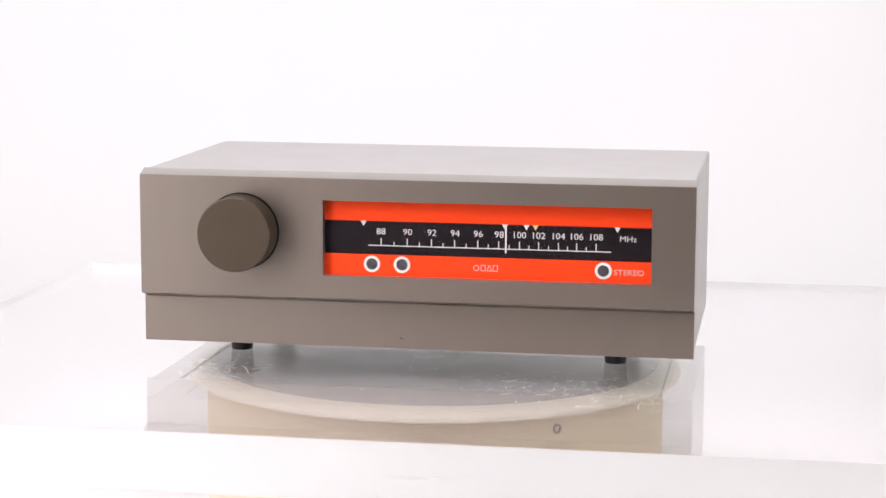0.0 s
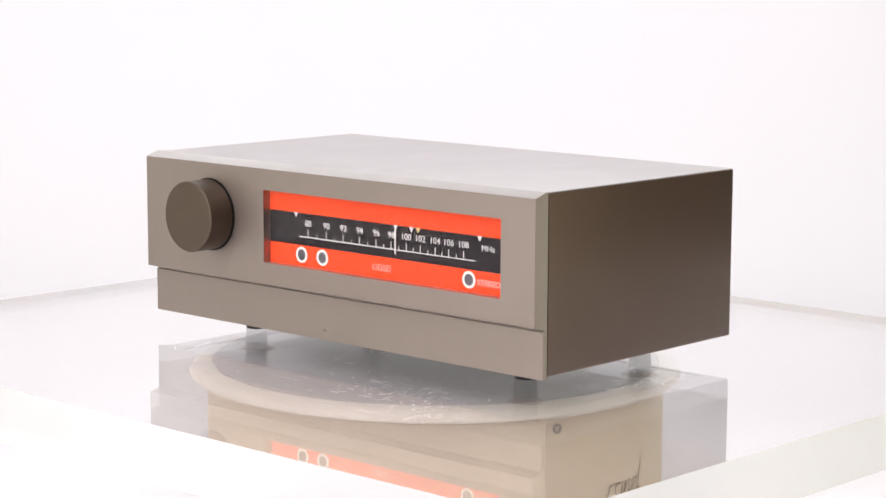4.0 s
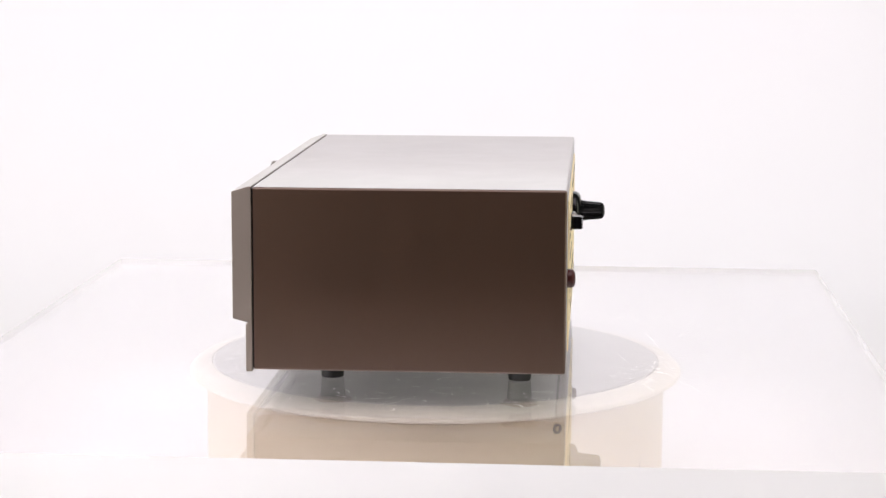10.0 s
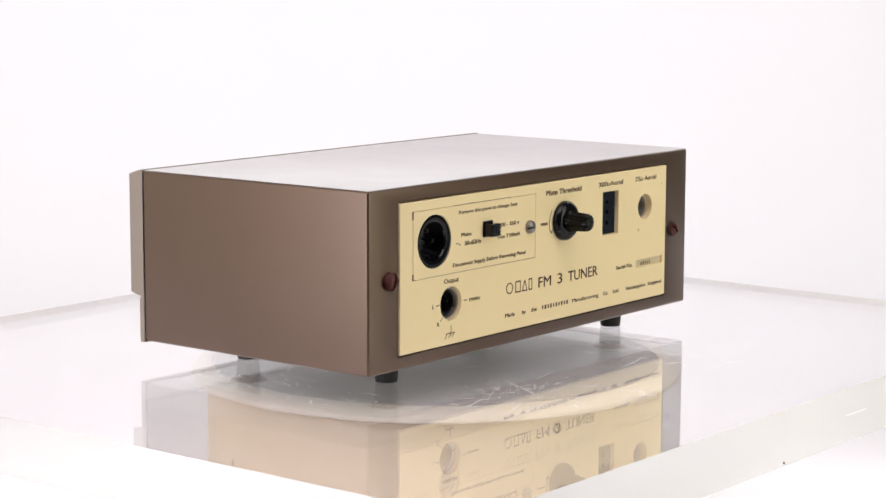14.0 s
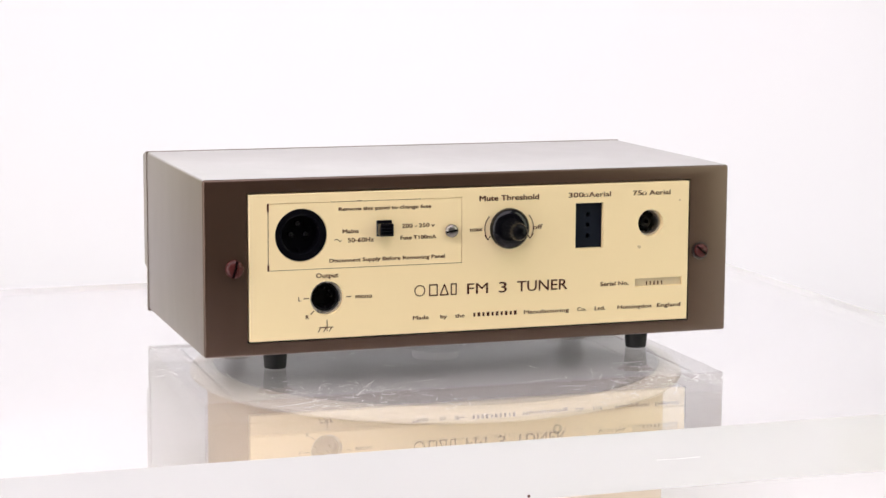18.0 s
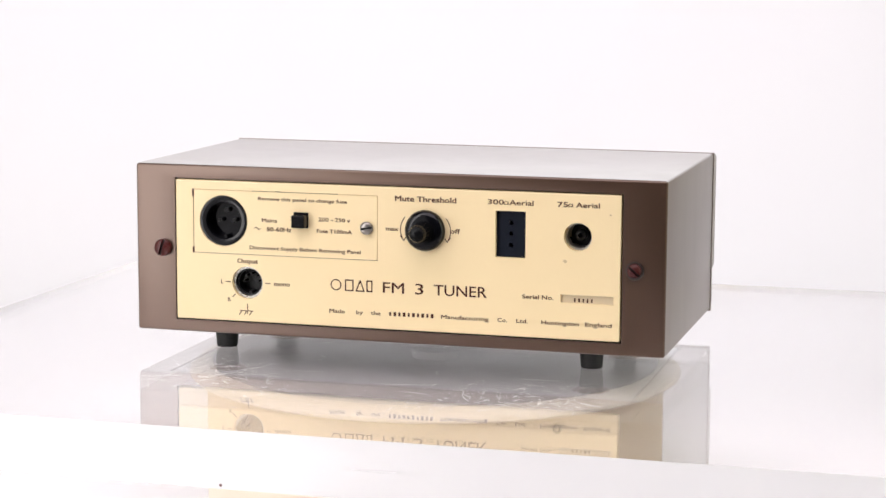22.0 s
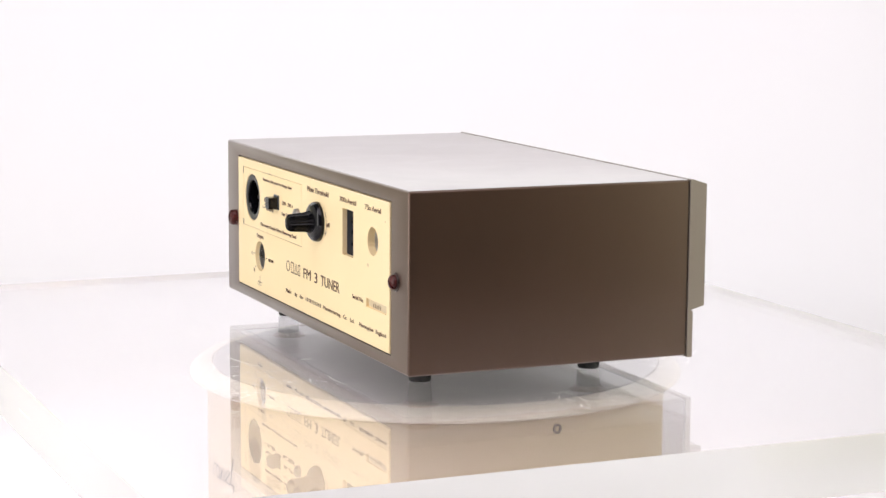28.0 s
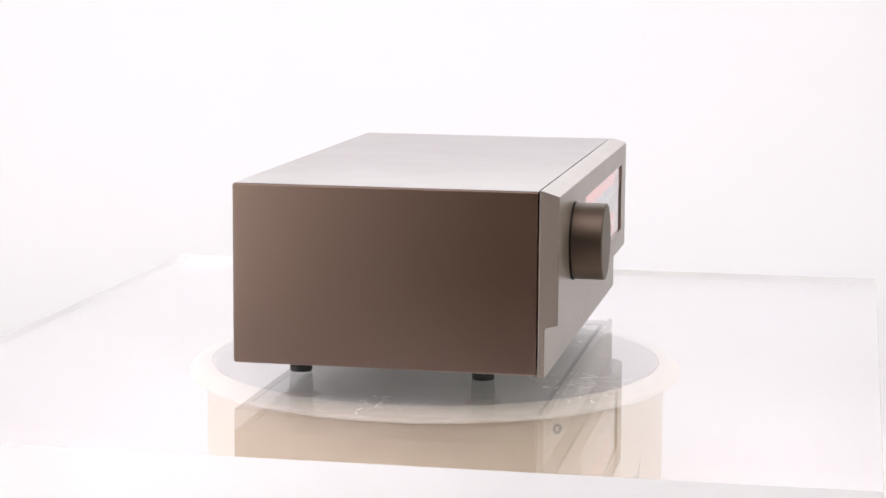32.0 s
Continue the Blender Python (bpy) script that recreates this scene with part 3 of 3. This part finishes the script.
    knob = part("mute_knob", lathe([(0, 0.0002), (0.0097, 0.0002), (0.0097, 0.0014), (0.0094, 0.0024), (0.0087, 0.0033), (0.0076, 0.0040), (0.0062, 0.0043), (0, 0.0043)], m, 64), BLACK_PLASTIC, t, "black fluted mute knob with a skirt", True)
    part("grip", lathe([(0, 0.0041), (0.0056, 0.0041), (0.0051, 0.0052), (0.0047, 0.0078), (0.0044, 0.0122), (0.0042, 0.0144), (0.0036, 0.0154), (0.0025, 0.0160), (0.0011, 0.0163), (0, 0.0163)], m, 128, 0.12, 16), GRIP_BLACK, knob, "tapered fluted grip", True)
    # print
    y = yp + 0.00004
    for text, x, z, cap, width in (("Remove this panel to change fuse", 0.0447, 0.0771, 0.0017, 0.0447), ("Mains", 0.0614, 0.0667, 0.0019, 0.0076),
                                   ("50-60Hz", 0.0565, 0.0625, 0.0021, 0.0124), ("200 - 250 v", 0.0286, 0.0682, 0.0019, 0.0158),
                                   ("Fuse T100mA", 0.0286, 0.0627, 0.0019, 0.0174), ("Disconnect Supply Before Removing Panel", 0.0435, 0.0533, 0.0018, 0.0560),
                                   ("Mute Threshold", -0.0164, 0.0798, 0.0026, 0.0297), ("max", 0.0, 0.0653, 0.0020, 0.0060), ("off", -0.0308, 0.0653, 0.0023, 0.0048),
                                   ("300", -0.0503, 0.0799, 0.0024, 0.0076), ("\u03a9", -0.0553, 0.0795, 0.0015, 0.0022), ("Aerial", -0.0625, 0.0799, 0.0024, 0.0114),
                                   ("75", -0.0820, 0.0799, 0.0024, 0.0048), ("\u03a9", -0.0857, 0.0795, 0.0015, 0.0023), ("Aerial", -0.0938, 0.0799, 0.0024, 0.0111),
                                   ("Serial No.", -0.0708, 0.0362, 0.0020, 0.0148), ("Output", 0.0726, 0.0466, 0.0022, 0.0106), ("L", 0.0858, 0.0360, 0.0020, None),
                                   ("mono", 0.0551, 0.0362, 0.0022, 0.0079), ("R", 0.0822, 0.0275, 0.0019, None), ("FM", -0.0008, 0.0372, 0.0053, 0.0104), ("3", -0.0135, 0.0372, 0.0053, 0.0039), ("TUNER", -0.0335, 0.0372, 0.0053, 0.0256),
                                   ("Manufacturing", -0.0358, 0.0245, 0.0019, 0.0230), ("Made", 0.0273, 0.0245, 0.0019, 0.0076), ("by", 0.0160, 0.0245, 0.0019, 0.0032), ("the", 0.0080, 0.0245, 0.0019, 0.0046),
                                   ("Co.", -0.0539, 0.0245, 0.0019, 0.0045), ("Ltd.", -0.0634, 0.0245, 0.0019, 0.0054),
                                   ("Huntingdon", -0.0815, 0.0245, 0.0019, 0.0177), ("England", -0.0996, 0.0245, 0.0019, 0.0123)):
        lettering(text, x, y, z, cap, INK, panel, True, width, bold=0.00009 if text.startswith("Mute") else 0.00004)
    # maker's names as plain shapes and bars
    part("maker_mark", annulus(0.0022, 0.0027, 0.0278, y - 0.00006, 0.0372, 0.00012, BACK, 32), INK, panel)
    for pts in (((0.0230, 1), (0.0230, -1), (0.0193, -1), (0.0193, 1), (0.0230, 1)), ((0.0177, -1), (0.0157, 1), (0.0138, -1), (0.0177, -1)), ((0.0123, 1), (0.0099, 1), (0.0099, -1), (0.0123, -1), (0.0123, 1))):
        stroke([(a, 0.0372 + b * 0.0025) for a, b in pts], 0.0006, y, INK, panel, "maker_mark")
    for i in range(10):
        x = 0.0019 - 0.00229 * (i + 0.5)
        stroke([(x, 0.0239), (x, 0.0251)], 0.0010 + 0.0003 * (i % 2), y, INK, panel, "maker_bar")
    part("number_plate", box(-0.1063, -0.0816, yp - 0.0013, yp - 0.00115, 0.0341, 0.0379), CREAM_DARK, panel, "dull recessed serial plate")
    for x, z, r in ((-0.1045, 0.0757, 0.0005), (-0.0836, 0.0534, 0.0008), (-0.0829, 0.0538, 0.0005)):
        part("stain", solid(r, x, yp - 0.0001, z, 0.00014, BACK, 10), STAIN, panel, "small brown mark")
    for i in range(5):
        x = -0.0881 - 0.0020 * i
        stroke([(x, 0.0347), (x, 0.0361)], 0.0007, yp - 0.0011, INK, panel, "number_bar")
    # arrows round the mute knob, wire marks, earth sign
    for s in (-1, 1):
        pts = [(-0.0164 + s * (0.0042 + 0.0080 * math.cos(radians(a))), 0.0651 + 0.0086 * math.sin(radians(a))) for a in range(43, -44, -8)]
        ex, ez = pts[-1]
        stroke(pts, 0.00042, y, INK, panel, "arrow")
        stroke([(ex + 0.0016 * s, ez + 0.0021), (ex, ez), (ex - 0.0011 * s, ez + 0.0016)], 0.00042, y, INK, panel, "arrow_head")
    stroke([(0.0838, 0.0361), (0.0815, 0.0361)], 0.0004, y, INK, panel)
    stroke([(0.0634, 0.0361), (0.0612, 0.0361)], 0.0004, y, INK, panel)
    stroke([(0.0806, 0.0287), (0.0790, 0.0301)], 0.0004, y, INK, panel)
    stroke([(0.0728, 0.0256), (0.0728, 0.0232)], 0.0004, y, INK, panel)
    stroke([(0.0765, 0.0222), (0.0700, 0.0222)], 0.0004, y, INK, panel, "earth_sign")
    stroke([(0.0728, 0.0232), (0.0728, 0.0206)], 0.0004, y, INK, panel, "earth_sign")
    for x in (0.0758, 0.0732, 0.0706):
        stroke([(x, 0.0222), (x + 0.0012, 0.0202)], 0.0004, y, INK, panel, "earth_sign")
    stroke([(0.0690 - 0.00045 * i, 0.0626 + 0.0006 * math.sin(i * 0.9)) for i in range(8)], 0.0003, y, INK, panel, "wave_sign")


TUNER = tuner()


# ---- motion of the sheet and the tuner on it ----
TURN = [(0, -9.7), (2, -26.19), (4, -42.95), (6, -59.98), (8, -77.18), (10, -94.35), (12, -111.3), (14, -128.3), (16, -145.12), (18, -161.94),
        (20, -178.86), (22, -195.85), (24, -213.1), (26, -230.04), (28, -246.96), (30, -263.95), (32, -281.4)]


def motions():
    walk(SHEET, [(t, pose(0, 0, -0.025, rz=a)) for t, a in TURN])
    walk(TUNER, [(t, pose(0, 0, 0, rz=a)) for t, a in TURN])


motions()
